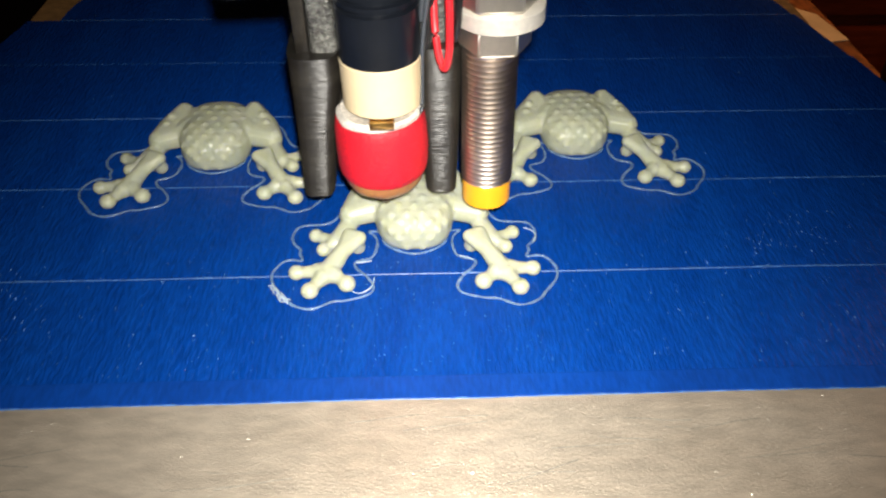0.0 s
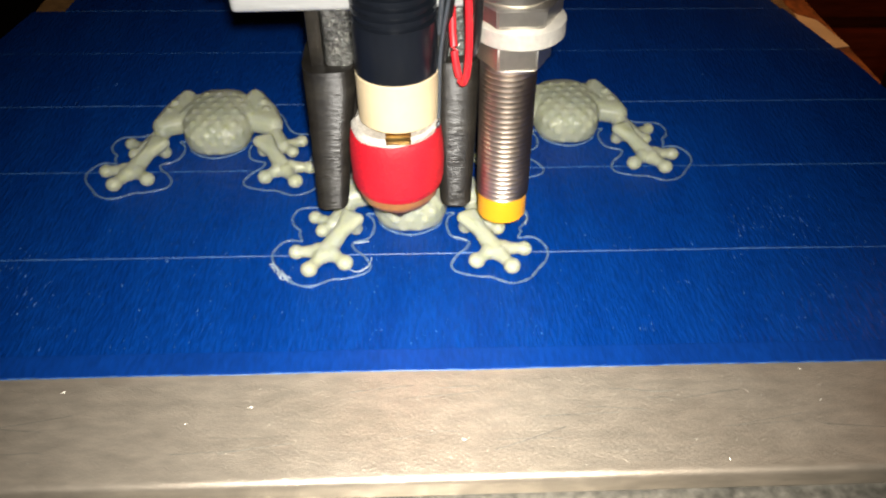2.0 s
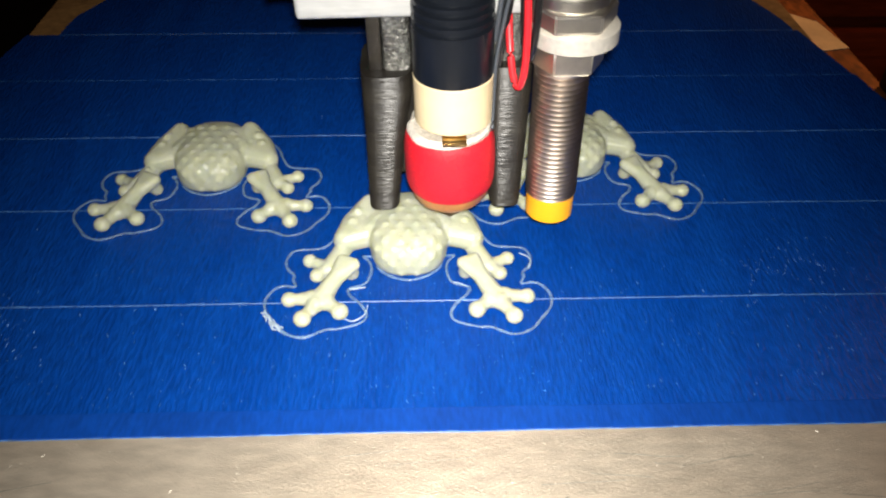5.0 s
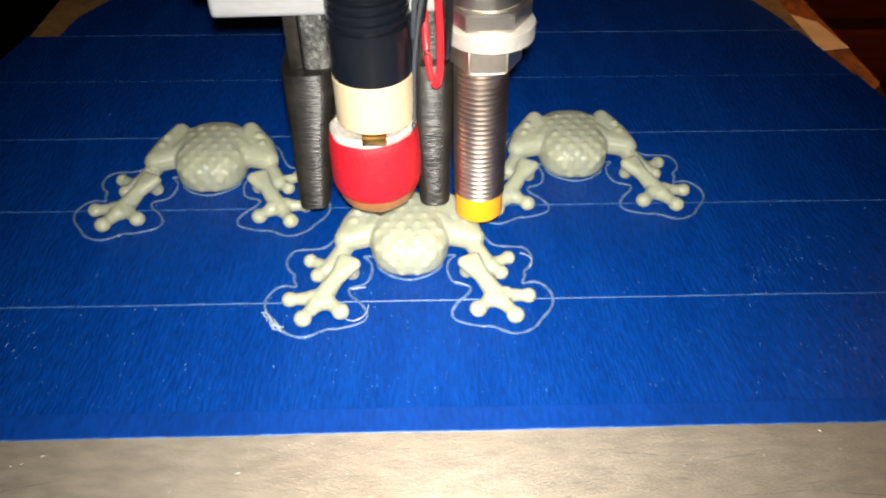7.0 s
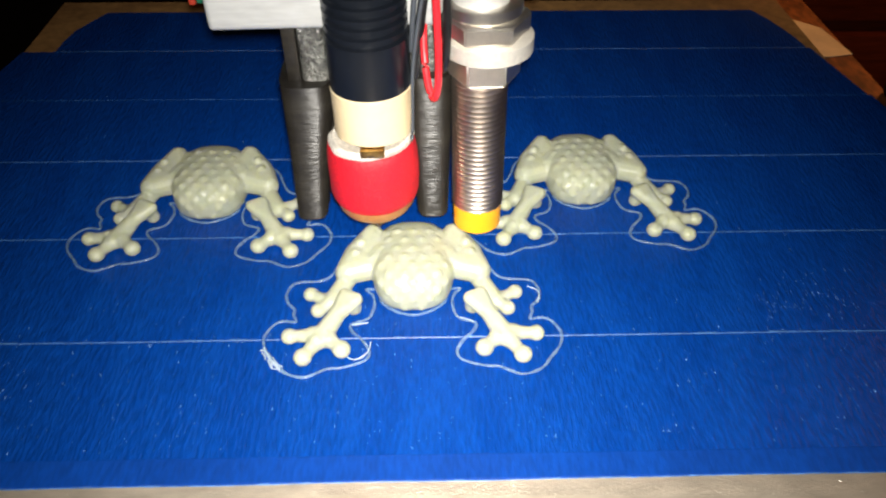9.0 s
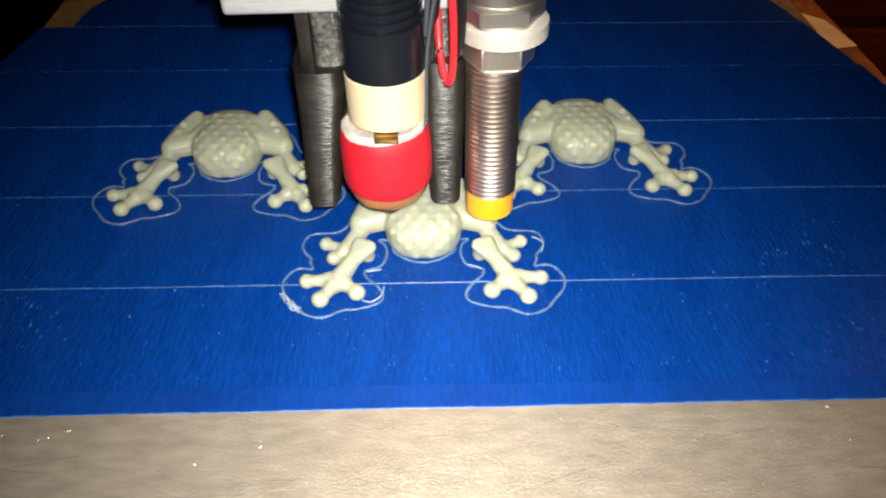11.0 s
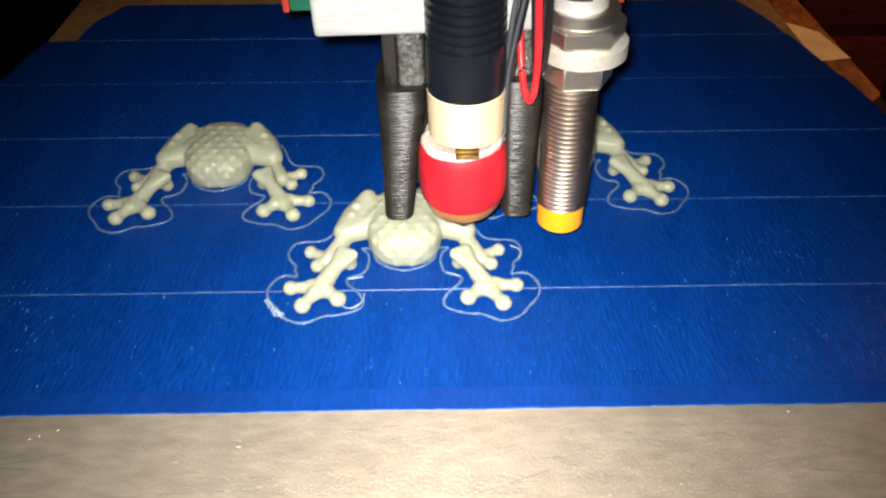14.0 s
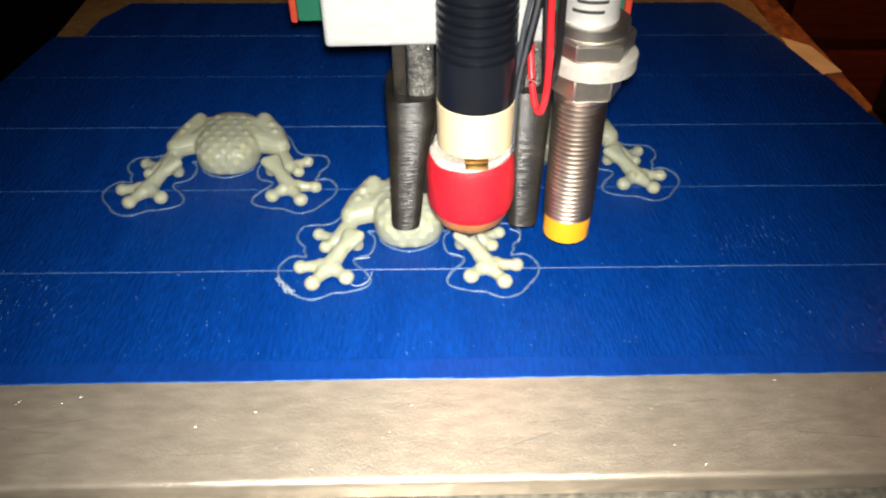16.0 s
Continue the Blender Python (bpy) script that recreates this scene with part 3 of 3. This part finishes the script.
    part("bracket_leg", leg([(0.0126, 0.0098, 0.0170, 0.000, 0.012), (0.030, 0.0088, 0.0178, 0.000, 0.015), (0.0430, 0.0084, 0.0184, 0.000, 0.018), (0.0500, 0.0084, 0.0184, 0.000, 0.018)]), M_BLACK_PRINT, head)
    part("bracket", box(-0.0165, 0.0090, 0.0170, 0.0165, 0.0160, 0.0500, 0.001), M_BLACK_PRINT, head, "black printed bracket plate")
    part("bracket_post", box(-0.0172, 0.0035, 0.0465, -0.0142, 0.0110, 0.0700, 0.0006), M_BLACK_PRINT, head, "slim black post")
    part("ribbed_post", leg([(0.0465, -0.0142, -0.0080, 0.0030, 0.0110), (0.0640, -0.0142, -0.0080, 0.0030, 0.0110)], 0.0009), M_SPARK, head, "glossy ribbed black post with sparkle in its colour")
    part("ribbed_post", leg([(0.0465, 0.0092, 0.0160, 0.0030, 0.0110), (0.0640, 0.0092, 0.0160, 0.0030, 0.0110)], 0.0009), M_SPARK, head)
    bar = box(-0.0310, 0.0010, 0.0612, 0.0165, 0.0160, 0.0780, 0.0012, 3)
    part("mount_bar", bar, M_MOUNT, head, "pale raw aluminium mounting bar")
    part("carriage_plate", box(-0.0405, 0.0280, 0.0555, 0.0385, 0.0330, 0.0900, 0.0008), M_GREEN, head, "green plastic carriage plate")
    for x in (-0.0422, 0.0385):
        part("plate_edge", box(x, 0.0278, 0.0553, x + 0.0017, 0.0332, 0.0900, 0.0005), M_REDEDGE, head, "orange-red end strip")
    V = lambda *p: [Vector((a / 1e3, b / 1e3, c / 1e3)) for a, b, c in p]
    part("wire", tube(smooth_line(V((14.6, -6, 92), (14.9, -6.5, 74), (15.3, -7, 60), (15.1, -6.5, 52), (14.3, -5.2, 48.2), (13.2, -4.2, 50.4), (12.6, -2.6, 55), (12.4, 0.5, 60), (12.6, 4.0, 66), (12.8, 6.0, 80))), 0.00078), M_REDWIRE, head, "red wire loop")
    part("wire", tube(smooth_line(V((16.8, -5, 92), (17.2, -6, 72), (17.0, -6, 60), (16.2, -4, 54), (15.4, -1, 60), (15.0, 2, 74))), 0.0008), M_BLACKWIRE, head, "black wire")
    part("wire", tube(smooth_line(V((13.6, -2, 92), (13.0, -3, 74), (11.2, -2, 62), (9.9, -1, 52), (9.5, -2, 42), (9.2, -4, 37))), 0.00042), M_GREYWIRE, head, "thin grey wire")
    part("wire", tube(smooth_line(V((14.6, -1, 92), (13.6, -2, 76), (11.8, 0, 62), (10.4, 1, 50))), 0.0010), M_BLACKWIRE, head, "black wire")
    part("wire", tube(smooth_line(V((12.6, -2, 92), (12.0, -3, 78), (10.6, -1, 66), (9.8, 1, 56))), 0.0006), M_GREYWIRE, head, "grey wire")
    return head


head = print_head()

# ---- behind the bed: base board, paper, post, chest ----
# added table; its black stands for the unlit dark around the bed
table = empty("table", "table added under the printer, black to stand for the dark", "table")
part("tabletop", box(-0.55, -0.45, -0.0830, 0.2330, 0.47, -0.0583, 0.002), M_POST, table)
for x in (-0.50, 0.18):
    for y in (-0.40, 0.42):
        part("leg", box(x - 0.025, y - 0.025, -0.7495, x + 0.025, y + 0.025, -0.0832, 0.003), M_POST, table)
tagged(part("printer_base", box(-0.080, -0.035, -0.0582, 0.130, 0.100, -0.0133, 0.002), M_POST), "black base block under the sliding bed", "printer base")
tagged(part("base_board", box(0.1500, -0.300, -0.0580, 0.2322, 0.420, -0.0400, 0.0015), M_WOOD), "varnished reddish wooden base board beside the bed", "board")
bm = bmesh.new()
vs = [bm.verts.new((x / 1e3, y / 1e3, -0.0397 + z)) for z in (0, 0.0003) for x, y in ((190, 233), (215.5, 224), (227.5, 213.0), (231.6, 184.8), (219.5, 182.3), (186, 187))]
for i in range(6):
    bm.faces.new((vs[i], vs[(i + 1) % 6], vs[6 + (i + 1) % 6], vs[6 + i]))
bm.faces.new(vs[5::-1])
bm.faces.new(vs[6:])
bmesh.ops.recalc_face_normals(bm, faces=bm.faces)
tagged(part("paper_scrap", bm, M_PAPER, smooth=False), "cream paper scrap lying on the wooden board", "paper")
tagged(part("frame_post", box(0.2290, 0.060, -0.0400, 0.2600, 0.1500, 0.150, 0.002), M_POST), "black printer frame post standing on the board", "post")
chest = empty("drawer_chest", "dark red wooden chest of drawers in dim light", "chest")
part("carcass", box(0.48, 0.80, -0.745, 1.30, 1.20, -0.15, 0.004), M_REDWOOD, chest)
for k in range(4):
    part("drawer_front", box(0.50, 0.782, -0.72 + k * 0.14, 1.28, 0.801, -0.60 + k * 0.14, 0.004), M_REDWOOD, chest)


# ---- what moves: the bed with all that lies on it, and the head ----
def motions():
    BED_ROWS = [
        (0, -0.0221), (0.2, -0.0264), (0.3, -0.0293), (0.5, -0.0330), (0.7, -0.0329), (0.8, -0.0309), (1, -0.0249),
        (1.2, -0.0245), (1.3, -0.0215), (1.5, -0.0202), (1.7, -0.0183), (1.8, -0.0155), (2, -0.0098), (2.2, -0.0108),
        (2.3, -0.0169), (2.5, -0.0268), (2.7, -0.0300), (2.8, -0.0322), (3, -0.0339), (3.2, -0.0329), (3.3, -0.0324),
        (3.5, -0.0289), (5.8, -0.0266), (6, -0.0333), (6.2, -0.0353), (6.3, -0.0353), (6.5, -0.0336), (6.7, -0.0294),
        (6.8, -0.0281), (7, -0.0272), (7.3, -0.0277), (7.5, -0.0268), (7.7, -0.0257), (8, -0.0291), (8.2, -0.0328),
        (8.3, -0.0331), (8.5, -0.0316), (8.7, -0.0299), (9, -0.0353), (9.2, -0.0281), (9.3, -0.0259), (9.5, -0.0219),
        (9.7, -0.0209), (12, -0.0240), (12.2, -0.0245), (12.3, -0.0244), (12.5, -0.0211), (12.7, -0.0133), (12.8, -0.0111),
        (13, -0.0087), (13.3, -0.0068), (13.5, -0.0066), (13.8, -0.0095), (13.9, -0.0161), (14, -0.0199), (14.2, -0.0234),
        (14.5, -0.0126), (14.8, -0.0080), (15, -0.0103), (15.3, -0.0118), (15.5, -0.0085), (15.8, -0.0109), (16, -0.0084),
    ]
    HEAD_ROWS = [
        (0, 0.0169), (0.2, 0.0216), (0.3, 0.0244), (0.5, 0.0283), (0.7, 0.0342), (0.8, 0.0345), (1, 0.0374),
        (1.2, 0.0362), (1.3, 0.0388), (1.5, 0.0353), (1.7, 0.0299), (1.8, 0.0272), (2, 0.0212), (2.2, 0.0221),
        (2.3, 0.0262), (2.5, 0.0342), (2.7, 0.0369), (2.8, 0.0354), (3, 0.0342), (3.2, 0.0340), (3.3, 0.0336),
        (3.5, 0.0349), (5.8, 0.0312), (6, 0.0286), (6.2, 0.0251), (6.3, 0.0237), (6.5, 0.0206), (6.7, 0.0172),
        (6.8, 0.0175), (7, 0.0166), (7.3, 0.0143), (7.5, 0.0141), (7.7, 0.0135), (8, 0.0113), (8.2, 0.0134),
        (8.3, 0.0149), (8.5, 0.0142), (8.7, 0.0144), (9, 0.0152), (9.2, 0.0115), (9.3, 0.0097), (9.5, 0.0089),
        (9.7, 0.0110), (12, 0.0171), (12.2, 0.0221), (12.3, 0.0290), (12.5, 0.0315), (12.7, 0.0318), (12.8, 0.0313),
        (13, 0.0296), (13.3, 0.0278), (13.5, 0.0260), (13.8, 0.0267), (13.9, 0.0338), (14, 0.0386), (14.2, 0.0351),
        (14.5, 0.0385), (14.8, 0.0395), (15, 0.0362), (15.3, 0.0392), (15.5, 0.0381), (15.8, 0.0399), (16, 0.0390),
    ]
    walk(bed, [(t, pose(0, y, 0)) for t, y in BED_ROWS])
    for things, lift in ((frogs, 0.0), (skirts, 0.0)):
        for ob, (x, y, a) in zip(things, FROG_PLACES):
            walk(ob, [(t, pose(x, y + by, lift, 0, 0, a)) for t, by in BED_ROWS])
    walk(scrap, [(t, pose(0, y, 0)) for t, y in BED_ROWS])
    walk(head, [(t, pose(x + 0.0007, 0, 0, 0, -1.2, 0)) for t, x in HEAD_ROWS])


motions()
